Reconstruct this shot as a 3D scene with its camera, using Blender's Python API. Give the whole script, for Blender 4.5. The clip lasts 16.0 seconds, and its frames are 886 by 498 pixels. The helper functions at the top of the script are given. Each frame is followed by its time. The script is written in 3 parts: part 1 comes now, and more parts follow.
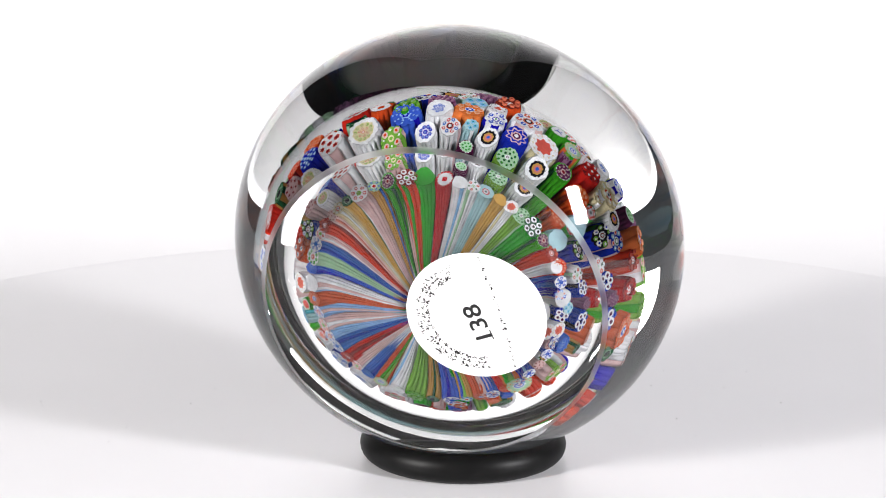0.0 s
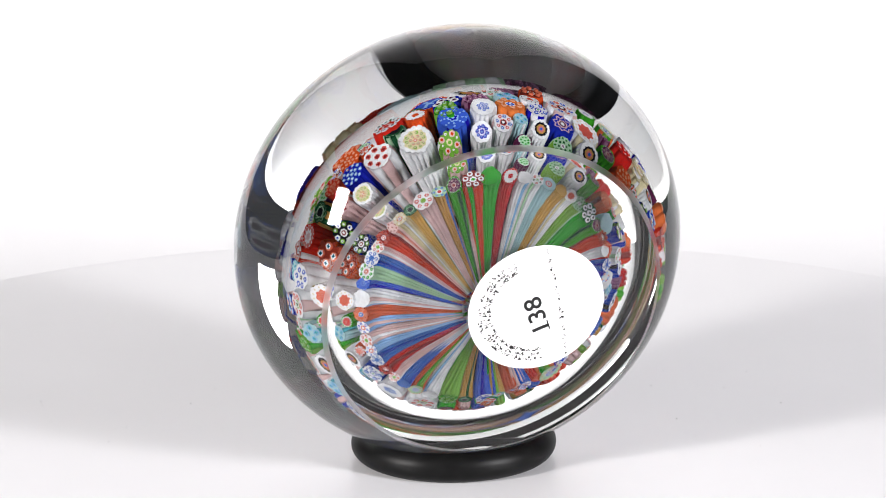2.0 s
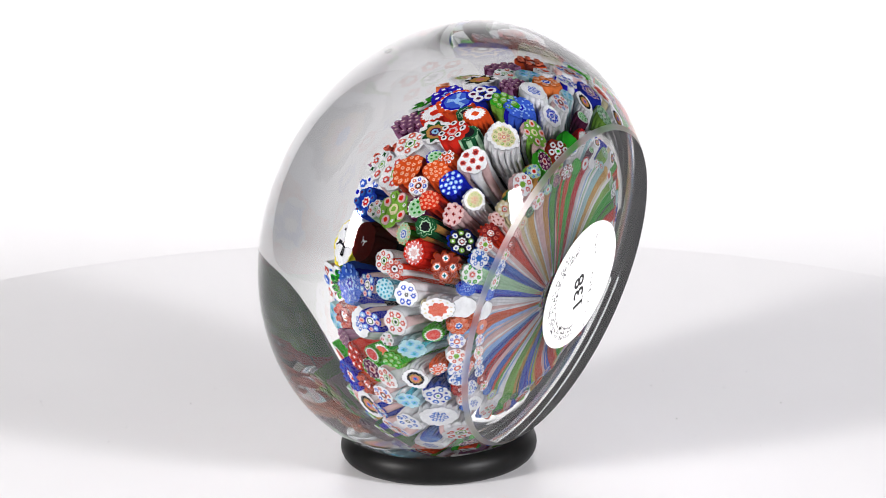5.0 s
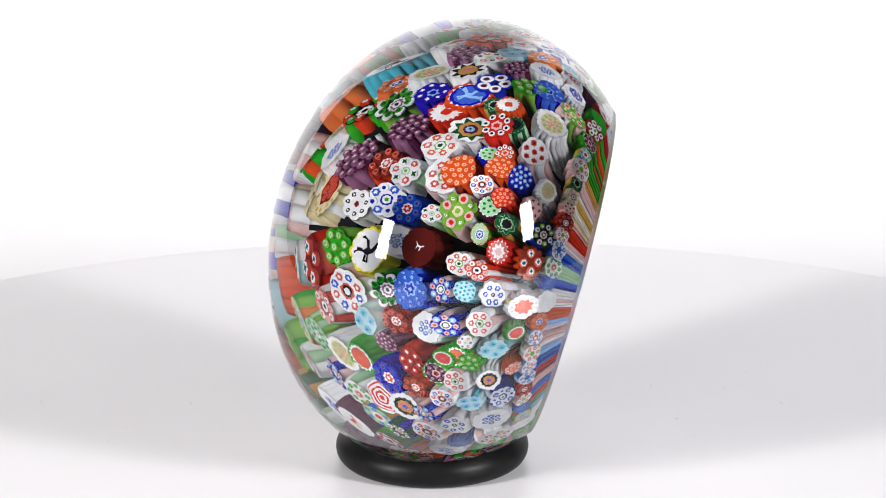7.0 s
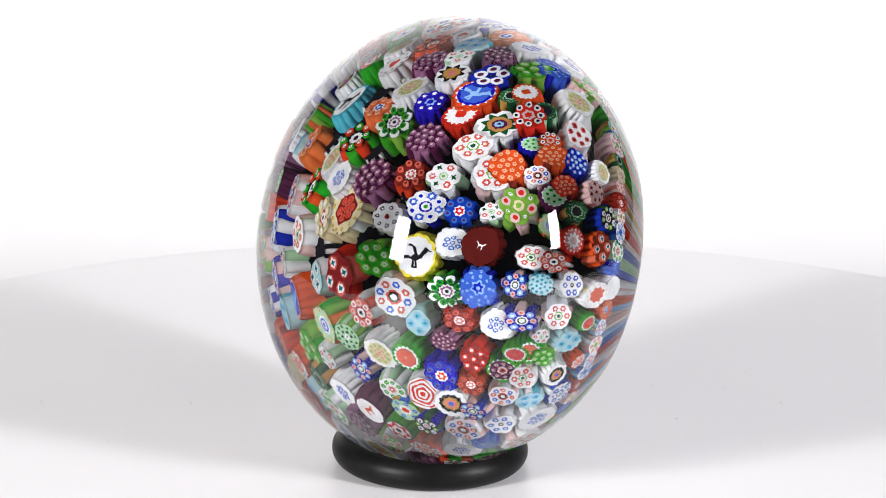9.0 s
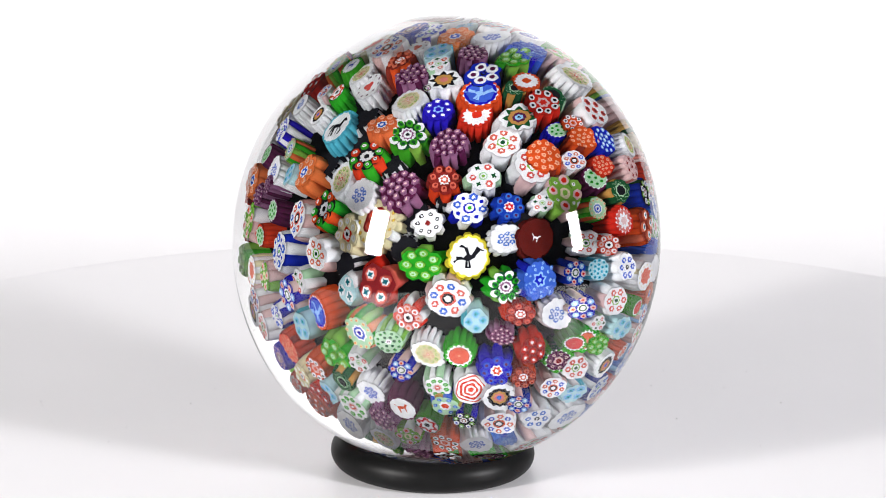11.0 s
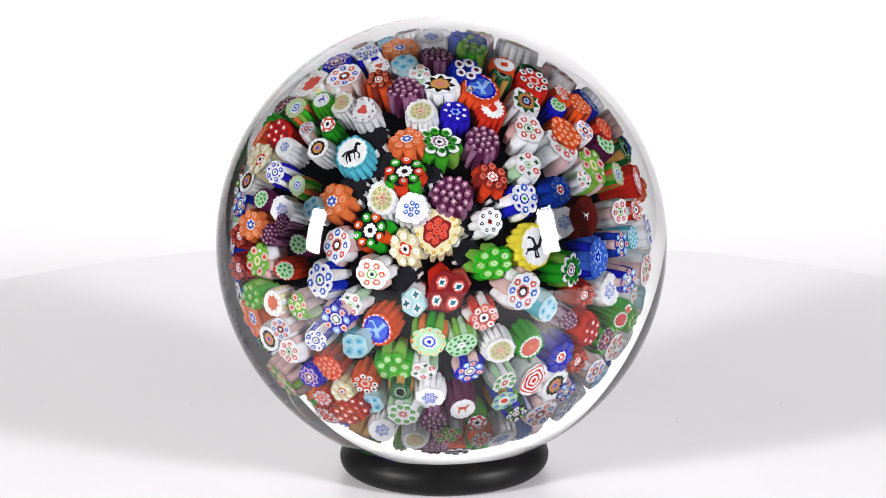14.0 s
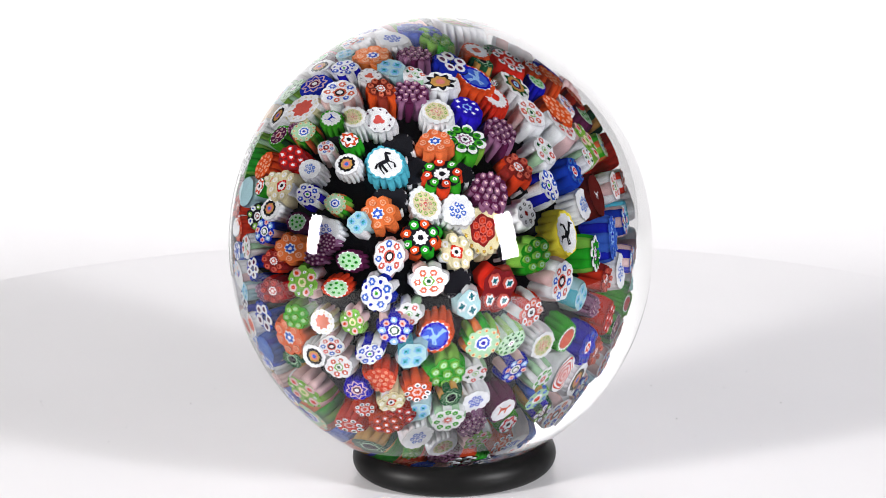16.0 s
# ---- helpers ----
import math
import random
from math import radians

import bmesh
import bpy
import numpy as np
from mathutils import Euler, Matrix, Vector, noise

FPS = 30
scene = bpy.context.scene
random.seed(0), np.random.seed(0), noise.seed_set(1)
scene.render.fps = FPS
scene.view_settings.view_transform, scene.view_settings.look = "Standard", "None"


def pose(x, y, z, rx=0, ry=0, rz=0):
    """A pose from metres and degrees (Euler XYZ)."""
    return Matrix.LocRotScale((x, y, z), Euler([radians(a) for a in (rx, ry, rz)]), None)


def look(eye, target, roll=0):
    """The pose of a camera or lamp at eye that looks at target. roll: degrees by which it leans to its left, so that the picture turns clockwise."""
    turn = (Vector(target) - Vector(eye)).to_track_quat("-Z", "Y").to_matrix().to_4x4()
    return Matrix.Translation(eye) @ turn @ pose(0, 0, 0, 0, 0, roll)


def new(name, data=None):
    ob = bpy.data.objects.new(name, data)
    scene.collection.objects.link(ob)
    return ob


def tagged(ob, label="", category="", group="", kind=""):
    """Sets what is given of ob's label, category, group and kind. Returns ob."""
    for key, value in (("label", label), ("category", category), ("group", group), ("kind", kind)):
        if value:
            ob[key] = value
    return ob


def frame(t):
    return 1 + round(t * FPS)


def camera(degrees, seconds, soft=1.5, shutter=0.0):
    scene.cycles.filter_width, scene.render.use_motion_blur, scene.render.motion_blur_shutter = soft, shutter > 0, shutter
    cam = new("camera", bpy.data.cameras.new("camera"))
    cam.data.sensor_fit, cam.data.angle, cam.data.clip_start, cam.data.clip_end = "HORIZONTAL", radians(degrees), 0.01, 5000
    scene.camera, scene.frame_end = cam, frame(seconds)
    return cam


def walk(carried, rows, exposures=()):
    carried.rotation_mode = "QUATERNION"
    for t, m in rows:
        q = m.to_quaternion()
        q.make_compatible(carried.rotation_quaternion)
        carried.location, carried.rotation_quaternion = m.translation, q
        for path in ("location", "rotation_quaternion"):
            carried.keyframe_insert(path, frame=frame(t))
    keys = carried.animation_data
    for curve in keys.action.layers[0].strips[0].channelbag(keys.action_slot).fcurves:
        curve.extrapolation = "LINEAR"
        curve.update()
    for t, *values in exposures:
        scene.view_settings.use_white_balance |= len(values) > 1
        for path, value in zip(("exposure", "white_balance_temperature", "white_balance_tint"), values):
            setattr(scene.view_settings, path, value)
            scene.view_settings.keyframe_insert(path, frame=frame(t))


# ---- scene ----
# ---- camera: stands still, a little above the table ----
MM = 0.001
FOV, DIST, ELEV = 16.0, 0.5578, 14.775
AIM = Vector((-0.00132, 0.0, 0.03962))
EYE = AIM + Vector((0, -DIST * math.cos(radians(ELEV)), DIST * math.sin(radians(ELEV))))
cam = camera(FOV, 16.0, soft=0.95)
walk(cam, [(0.0, look(EYE, AIM)), (16.0, look(EYE, AIM))])

# ---- turntable: one even turn ----
SPEED = 14.396          # degrees a second
FACING = 0.858         # the second at which the flat base faces the camera
TILT = 14.98           # the dome's axis leans up by this
CENTRE = Vector((1.45 * MM, 0.17 * MM, 40.9 * MM))
RING_AT = Vector((1.63 * MM, 3.31 * MM, 0.0))


def turn(t):
    return pose(0, 0, 0, 0, 0, SPEED * (t - FACING))


# ---- light ----
world = bpy.data.worlds.new("studio_room")
scene.world = world
world.use_nodes = True
world.node_tree.nodes["Background"].inputs[0].default_value = (0.9, 0.93, 1.0, 1)
world.node_tree.nodes["Background"].inputs[1].default_value = 0.05


def strip_light(name, at, target, sx, sy, watts, tint=(1.0, 0.985, 0.97)):
    lamp = bpy.data.lights.new(name, "AREA")
    lamp.shape, lamp.size, lamp.size_y, lamp.energy = "RECTANGLE", sx, sy, watts
    lamp.color = tint
    lamp.cycles.is_caustics_light = True
    ob = new(name, lamp)
    ob.matrix_world = look(at, target)
    return ob


LAMP = 0.6
for side, tint in ((-1, (1.0, 0.972, 0.96)), (1, (0.99, 0.975, 1.0))):   # the two lamps differ a little in tint
    az = radians(52)
    strip_light("strip_light", (side * LAMP * math.sin(az), -LAMP * math.cos(az), 0.192), (0, 0, 0.04), 0.08, 0.18, 5.2, tint)
strip_light("backdrop_light", (0, 0.30, 0.30), (0, 0.60, 0.03), 0.6, 0.08, 1.15)

# ---- materials ----


def plain(name, colour, rough=0.5, spec=0.3, vary=0.06, scale=400.0, bump=0.0, own=False):
    m = bpy.data.materials.new(name)
    m.use_nodes = True
    nt = m.node_tree
    b = nt.nodes["Principled BSDF"]
    b.inputs["Roughness"].default_value = rough
    b.inputs["Specular IOR Level"].default_value = spec
    co = nt.nodes.new("ShaderNodeTexCoord")
    n = nt.nodes.new("ShaderNodeTexNoise")
    n.inputs["Scale"].default_value, n.inputs["Detail"].default_value = scale, 4
    nt.links.new(co.outputs["Object"], n.inputs["Vector"])
    ramp = nt.nodes.new("ShaderNodeValToRGB")
    ramp.color_ramp.elements[0].position, ramp.color_ramp.elements[1].position = 0.3, 0.7
    for e, k in zip(ramp.color_ramp.elements, (1 - vary, 1 + vary)):
        e.color = (*[min(1, c * k) for c in colour], 1)
    nt.links.new(n.outputs["Fac"], ramp.inputs["Fac"])
    if own:                              # each piece has its own strength of colour
        info = nt.nodes.new("ShaderNodeObjectInfo")
        hue = nt.nodes.new("ShaderNodeHueSaturation")
        for key, low, high in (("Value", 0.88, 1.14), ("Hue", 0.49, 0.51)):
            rng = nt.nodes.new("ShaderNodeMapRange")
            rng.inputs["To Min"].default_value, rng.inputs["To Max"].default_value = low, high
            nt.links.new(info.outputs["Random"], rng.inputs["Value"])
            nt.links.new(rng.outputs["Result"], hue.inputs[key])
        nt.links.new(ramp.outputs["Color"], hue.inputs["Color"])
        nt.links.new(hue.outputs["Color"], b.inputs["Base Color"])
    else:
        nt.links.new(ramp.outputs["Color"], b.inputs["Base Color"])
    if bump:
        bn = nt.nodes.new("ShaderNodeBump")
        bn.inputs["Strength"].default_value, bn.inputs["Distance"].default_value = bump, 0.0002
        nt.links.new(n.outputs["Fac"], bn.inputs["Height"])
        nt.links.new(bn.outputs["Normal"], b.inputs["Normal"])
    return m


def glass(name, rough=0.0, tint=(0.985, 0.99, 0.985)):
    m = bpy.data.materials.new(name)
    m.use_nodes = True
    nt = m.node_tree
    nt.nodes.remove(nt.nodes["Principled BSDF"])
    g = nt.nodes.new("ShaderNodeBsdfGlass")
    g.inputs["Color"].default_value = (*tint, 1)
    g.inputs["IOR"].default_value = 1.57
    g.inputs["Roughness"].default_value = rough
    nt.links.new(g.outputs[0], nt.nodes["Material Output"].inputs["Surface"])
    return m


M_TABLE = plain("white_table", (0.835, 0.828, 0.845), 0.35, 0.4, 0.01, 30)
M_RUBBER = plain("black_rubber", (0.005, 0.005, 0.005), 0.42, 0.14, 0.3, 300, 0.15)
M_PAPER = plain("white_paper", (0.84, 0.84, 0.83), 0.7, 0.2, 0.02, 500)
M_INK = plain("black_ink", (0.02, 0.02, 0.02), 0.6, 0.2)
M_GLASS = glass("clear_glass")
M_GROUND = glass("ground_glass", 0.35)
COLOURS = dict(
    red=(0.54, 0.032, 0.012), maroon=(0.07, 0.006, 0.008), dkred=(0.2, 0.015, 0.015), orange=(0.62, 0.13, 0.04), blue=(0.008, 0.02, 0.36),
    mid=(0.035, 0.11, 0.5), sky=(0.24, 0.44, 0.72), teal=(0.07, 0.4, 0.52), green=(0.03, 0.3, 0.015),
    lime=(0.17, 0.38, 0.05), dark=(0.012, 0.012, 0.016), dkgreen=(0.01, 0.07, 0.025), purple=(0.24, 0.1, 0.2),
    plum=(0.08, 0.012, 0.05), yellow=(0.75, 0.62, 0.05), cream=(0.64, 0.58, 0.36), white=(0.725, 0.74, 0.775), brick=(0.56, 0.1, 0.07), peach=(0.7, 0.34, 0.22),
    pink=(0.55, 0.17, 0.15), rose=(0.63, 0.43, 0.43), ice=(0.36, 0.56, 0.62), dkteal=(0.01, 0.12, 0.16), ochre=(0.45, 0.24, 0.06), mint=(0.34, 0.55, 0.36))
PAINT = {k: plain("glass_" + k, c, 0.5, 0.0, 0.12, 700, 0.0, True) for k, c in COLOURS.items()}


def part(name, bm, material, parent, label=""):
    me = bpy.data.meshes.new(name)
    bm.to_mesh(me)
    bm.free()
    for m in material if isinstance(material, (list, tuple)) else [material]:
        me.materials.append(m)
    ob = new(name, me)
    ob.parent = parent
    return tagged(ob, label)


def spin(profile, n, closed=True):
    """A bmesh turned about z from (radius, height) pairs."""
    bm = bmesh.new()
    rings = []
    for r, z in profile:
        if r < 1e-7:
            rings.append([bm.verts.new((0, 0, z))])
        else:
            rings.append([bm.verts.new((r * math.cos(2 * math.pi * i / n), r * math.sin(2 * math.pi * i / n), z)) for i in range(n)])
    for a, b in zip(rings, rings[1:]):
        for i in range(n):
            j = (i + 1) % n
            vs = [a[i % len(a)], a[j % len(a)], b[j % len(b)], b[i % len(b)]]
            vs = list(dict.fromkeys(vs))
            if len(vs) > 2:
                bm.faces.new(vs)
    return bm


# ---- the white table and its sweep ----


DROP = -0.018        # the backdrop sheet lies lower than the round platform


def sweep():
    bm = bmesh.new()
    prof = [(-0.7, DROP), (0.18, DROP)]
    for i in range(1, 25):
        a = radians(90 * i / 24)
        prof.append((0.18 + 0.33 * math.sin(a), DROP + 0.33 * (1 - math.cos(a))))
    prof.append((0.51, 1.3))
    rows = [[bm.verts.new((x, y, z)) for y, z in prof] for x in (-0.32, -0.16, 0, 0.16, 0.32)]
    for a, b in zip(rows, rows[1:]):
        for i in range(len(prof) - 1):
            bm.faces.new((a[i], b[i], b[i + 1], a[i + 1])).smooth = True
    me = bpy.data.meshes.new("backdrop")
    bm.to_mesh(me)
    bm.free()
    me.materials.append(M_TABLE)
    sheet = new("backdrop", me)
    sheet.cycles.is_caustics_receiver = True
    return tagged(sheet, "white backdrop sheet curving up behind the platform", "backdrop", kind="structure")


sweep()


def platform():
    """Round white display platform with a softly rounded rim."""
    rad, soft = 0.1595, 0.002
    prof = [(0.0, 0.0), (0.05, 0.0), (rad - soft, 0.0)]
    prof += [(rad - soft + soft * math.sin(radians(a)), soft * (math.cos(radians(a)) - 1)) for a in range(15, 91, 15)]
    prof += [(rad, DROP), (0.0, DROP)]
    bm = spin(prof, 128)
    bmesh.ops.recalc_face_normals(bm, faces=bm.faces)
    for f in bm.faces:
        zc = f.calc_center_median().z
        f.smooth = -soft < zc < -1e-6
    ob = part("display_platform", bm, M_TABLE, None)
    ob.cycles.is_caustics_receiver = True
    return tagged(ob, "round glossy white platform under the rubber ring", "platform")


platform()

# ---- rubber ring ----
R_MAJ, R_MIN = 15.87 * MM, 2.8 * MM


def rubber_ring():
    prof = [(R_MAJ + R_MIN * math.cos(radians(a)), R_MIN + R_MIN * math.sin(radians(a))) for a in range(0, 361, 15)]
    bm = spin(prof, 96)
    bmesh.ops.remove_doubles(bm, verts=bm.verts, dist=1e-6)
    for v in bm.verts:
        v.co.y *= 0.93
    for f in bm.faces:
        f.smooth = True
    bmesh.ops.recalc_face_normals(bm, faces=bm.faces)
    ob = part("rubber_ring", bm, M_RUBBER, None)
    return tagged(ob, "black rubber ring holding the glass paperweight upright on the white table", "ring")


ring = rubber_ring()

# ---- paperweight: dome axis is local z, the widest circle at z = 0 ----
BODY_R, DOME_H, FOOT_C, BASE_Z = 40.0, 31.57, 32.92, -22.27

paperweight = tagged(new("paperweight"), "clear glass paperweight packed with multicoloured millefiori flower canes", "paperweight")


def glass_body():
    prof = []
    for i in range(0, 181):
        a = radians(90 * (1 - i / 180))
        prof.append((BODY_R * math.cos(a), DOME_H * math.sin(a)))
    prof[0] = (0, DOME_H)
    end = math.asin(-(BASE_Z + 0.75) / FOOT_C)
    for i in range(1, 81):
        a = end * i / 80
        prof.append((BODY_R * math.cos(a), -FOOT_C * math.sin(a)))
    rim = prof[-1][0]
    prof.append((rim - 0.85, BASE_Z))
    hollow = 0.15                        # the base is polished very slightly hollow
    prof += [((rim - 0.85) * k, BASE_Z + hollow * (1 - k * k)) for k in (0.99, 0.95, 0.9, 0.8, 0.7, 0.6, 0.5, 0.4, 0.3, 0.2, 0.1)]
    prof.append((0, BASE_Z + hollow))
    bm = spin([(r * MM, z * MM) for r, z in prof], 480)
    bmesh.ops.recalc_face_normals(bm, faces=bm.faces)
    for f in bm.faces:
        c = f.calc_center_median() / MM
        ground = c.z < BASE_Z + 0.7 and c.xy.length > rim - 0.85
        f.smooth = not ground
        f.material_index = 1 if ground else 0
    for e in bm.edges:
        if len(e.link_faces) == 2 and e.link_faces[0].smooth != e.link_faces[1].smooth:
            e.smooth = False
    ob = part("glass_body", bm, [M_GLASS, M_GROUND], paperweight, "clear polished glass dome with a flat ground base")
    ob.cycles.is_caustics_caster = True
    return ob


glass_body()


def label_paper():
    bm = spin([(0, -0.15), (12.15, -0.15), (12.24, -0.08), (12.24, 0.0), (0, 0.0)], 64)
    for v in bm.verts:
        v.co *= MM
    bmesh.ops.recalc_face_normals(bm, faces=bm.faces)
    ob = part("sticker", bm, M_PAPER, paperweight, "round white paper label")
    ob.matrix_basis = pose(7.65 * MM, 1.3 * MM, (BASE_Z - 0.02) * MM)
    return ob


sticker = label_paper()


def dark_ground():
    """Near-black core added as shade between canes, behind their ends and above the lowest row."""
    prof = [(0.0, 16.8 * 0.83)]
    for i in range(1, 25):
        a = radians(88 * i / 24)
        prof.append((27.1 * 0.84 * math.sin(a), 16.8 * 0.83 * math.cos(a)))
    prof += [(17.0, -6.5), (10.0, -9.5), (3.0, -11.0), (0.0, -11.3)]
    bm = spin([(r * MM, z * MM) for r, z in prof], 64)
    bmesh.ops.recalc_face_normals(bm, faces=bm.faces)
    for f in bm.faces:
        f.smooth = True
    ob = part("dark_ground", bm, PAINT["dark"], paperweight, "near-black core added as the shade between the canes")
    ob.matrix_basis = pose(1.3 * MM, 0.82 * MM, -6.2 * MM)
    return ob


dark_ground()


def writing(parent, text, size, at, turn_by, width):
    """Printed characters on the outer face of the label."""
    cu = bpy.data.curves.new("lettering", "FONT")
    cu.body, cu.size, cu.align_x, cu.align_y, cu.extrude, cu.offset = text, size * MM, "CENTER", "CENTER", 0.02 * MM, 0.05 * MM
    tmp = new("lettering_curve", cu)
    me = bpy.data.meshes.new_from_object(tmp.evaluated_get(bpy.context.evaluated_depsgraph_get()))
    bpy.data.objects.remove(tmp)
    me.materials.clear()
    me.materials.append(M_INK)
    bm = bmesh.new()                     # a foot under the figure one, as in the serif print
    bm.from_mesh(me)
    left = min(v.co.x for v in bm.verts)
    one = [v.co for v in bm.verts if v.co.x < left + 0.26 * size * MM]
    x1, y0, z0 = max(c.x for c in one), min(c.y for c in one), max(c.z for c in one)
    foot = [bm.verts.new((x, y, z0)) for x, y in ((x1 - 0.24 * size * MM, y0), (x1 + 0.13 * size * MM, y0), (x1 + 0.13 * size * MM, y0 + 0.05 * size * MM), (x1 - 0.24 * size * MM, y0 + 0.05 * size * MM))]
    bm.faces.new(foot)
    bm.to_mesh(me)
    bm.free()
    ob = new("printed_number", me)
    ob.parent = parent
    ob.matrix_basis = Matrix.Translation((at[0] * MM, at[1] * MM, -0.165 * MM)) @ pose(0, 0, 0, 180, 0, turn_by) @ Matrix.Diagonal((width, 1, 1, 1))
    return tagged(ob, "black printed number 138")


writing(sticker, "138", 4.4, (0.4, 1.6), -111, 1.2)


def specks(name, places, label):
    """Worn ink: small broken flecks."""
    verts, faces = [], []
    for x, y, r in places:
        n, w = random.randint(4, 6), random.uniform(0.25, 0.8)
        t0 = random.uniform(0, 6)
        base = len(verts)
        for i in range(n):
            t = t0 + 2 * math.pi * i / n
            k = r * random.uniform(0.6, 1.2)
            px, py = k * math.cos(t), k * w * math.sin(t)
            verts.append(((x + px * math.cos(t0) - py * math.sin(t0)) * MM, (y + px * math.sin(t0) + py * math.cos(t0)) * MM, -0.158 * MM))
        faces.append(tuple(range(base, base + n)))
    me = bpy.data.meshes.new(name)
    me.from_pydata(verts, [], faces)
    me.materials.append(M_INK)
    ob = new(name, me)
    ob.parent = sticker
    return tagged(ob, label)


random.seed(7)
arc = []
for g in range(11):                      # worn stamped marks along the label's edge
    mid = radians(238 - g * 15.2)
    for i in range(64):
        t, r = mid + random.gauss(0, 0.07), 9.3 + random.choice((-1, 0, 1)) * 0.85 + random.gauss(0, 0.2)
        arc.append((r * math.cos(t), r * math.sin(t), random.choice((0.07, 0.1, 0.14, 0.2, 0.3))))
specks("worn_stamp", arc, "worn black stamped marks in an arc")
dots = []
for i in range(80):
    k = i / 79
    if random.random() < 0.75:
        dots.append((0.9 + 5.3 * k + 0.5 * math.sin(3 * k) + random.gauss(0, 0.13), -11.6 + 21.2 * k + random.gauss(0, 0.1), random.choice((0.14, 0.2, 0.32))))
specks("worn_line", dots, "worn dotted black line")


def air_bubble():
    """A tiny bubble caught in the clear dome; its skin faces inwards, from glass to air."""
    bm = bmesh.new()
    bmesh.ops.create_uvsphere(bm, u_segments=24, v_segments=16, radius=0.6 * MM)
    bmesh.ops.reverse_faces(bm, faces=bm.faces)
    for f in bm.faces:
        f.smooth = True
    ob = part("air_bubble", bm, M_GLASS, paperweight, "tiny trapped air bubble")
    ob.matrix_basis = pose(-2.87 * MM, -23.64 * MM, 13.83 * MM)


air_bubble()


def dust():
    """Loose specks on the tabletop."""
    random.seed(21)
    verts, faces = [], []
    for i in range(46):
        x, y = random.uniform(-0.09, 0.09), random.uniform(-0.07, 0.06)
        if math.hypot(x, y) < 0.024:
            continue
        r, n = random.uniform(0.00006, 0.00018), 5
        base = len(verts)
        for k in range(n):
            t = 2 * math.pi * k / n
            verts.append((x + r * random.uniform(0.5, 1.3) * math.cos(t), y + r * random.uniform(0.5, 1.3) * math.sin(t), 0.00004))
        verts.append((x, y, 0.00004 + r))
        faces.extend((base + k, base + (k + 1) % n, base + n) for k in range(n))
    me = bpy.data.meshes.new("dust")
    me.from_pydata(verts, [], faces)
    me.materials.append(plain("grey_dust", (0.35, 0.34, 0.33), 0.9, 0.1))
    return tagged(new("dust", me), "fine grey dust specks on the white platform", "dust", kind="stuff")


dust()

# ---- millefiori canes: bent, tapering, fluted glass rods with a patterned end ----
FAN = Vector((1.3, 0.82, -6.2))       # middle of the cap of cane ends
FAN_R, FAN_H = 27.1, 16.8              # its half axes
NECK = Vector((-1.0, 1.2, -19.6))       # where the rods are gathered, just inside the flat base
KINDS = {}


def kind(name, label, body, lobes=12, amp=0.07, cap=None, layers=(), rods=(), motif=None):
    """body: colours of the flutes in turn; layers: (radius, colour, points, depth); rods: (count, orbit, radius, rim, core, shape, proud)."""
    body = body.split()
    KINDS[name] = (label, body, lobes, amp, cap or body[0], layers, rods, motif)


ROUND, STAR, CLOVER, TUBE = 0, 1, 2, 3
kind("wb", "white cane with a cluster of blue stars", "white", 14, 0.07, None, (), ((1, 0, .15, "mid", "white", STAR, 0), (6, .35, .16, "mid", "white", STAR, 0)))
kind("wbs", "white cane with six blue stars", "white", 6, 0.13, None, (), ((1, 0, .18, "dark", "white", STAR, 0), (6, .58, .21, "mid", "white", STAR, 0)))
kind("wbr", "white fluted cane with blue beads", "white", 16, 0.06, None, (), ((1, 0, .22, "blue", "sky", STAR, 0), (8, .46, .19, "blue", "sky", STAR, 0)))
kind("wr", "white cane with a ring of red stars", "white white rose", 6, 0.11, "white", ((.3, "lime", 6, .1), (.22, "white", 6, .05), (.12, "dkgreen", 6, 0)), ((6, .58, .21, "brick", "white", STAR, 0),))
kind("wrb", "white cane with red and blue stars", "white rose", 8, 0.08, "white", ((.34, "brick", 8, .05), (.25, "dark", 8, 0), (.15, "white", 6, 0)), ((4, .63, .19, "brick", "white", STAR, 0), (-4, .63, .19, "mid", "white", STAR, 0)))
kind("wg", "white fluted cane with pale green beads", "white", 16, 0.09, "white", ((.68, "cream", 12, .04),), ((10, .52, .11, "lime", "rose", ROUND, 0), (6, .28, .1, "pink", "mint", ROUND, 0), (1, 0, .13, "brick", "white", STAR, 0)))
kind("mintw", "white cane with green stars", "mint white", 10, 0.1, "white", ((.3, "rose", 8, .1),), ((8, .64, .19, "green", "mint", STAR, 0), (1, 0, .24, "brick", "white", STAR, 0)))
kind("wk", "white fluted cane with a dark ring", "white", 16, 0.07, None, ((.64, "dark", 12, .07), (.44, "ochre", 8, .06), (.3, "pink", 8, .1), (.15, "mid", 8, 0)), ())
kind("gpet", "green cane with white-edged petals", "green lime green", 8, 0.15, "dkgreen", ((.44, "dark", 8, .05), (.4, "white", 10, .1), (.3, "purple", 10, .12), (.2, "white", 8, 0), (.1, "dark", 8, 0)), ((8, .76, .25, "white", "white", ROUND, .12), (8, .63, .2, "green", "dkgreen", ROUND, .14)))
kind("pur", "amethyst cane bundle with star ends", "purple purple plum", 12, 0.12, "plum", (), ((1, 0, .16, "purple", "rose", STAR, .3), (6, .4, .16, "purple", "rose", STAR, .28), (11, .8, .16, "purple", "rose", STAR, .2)))
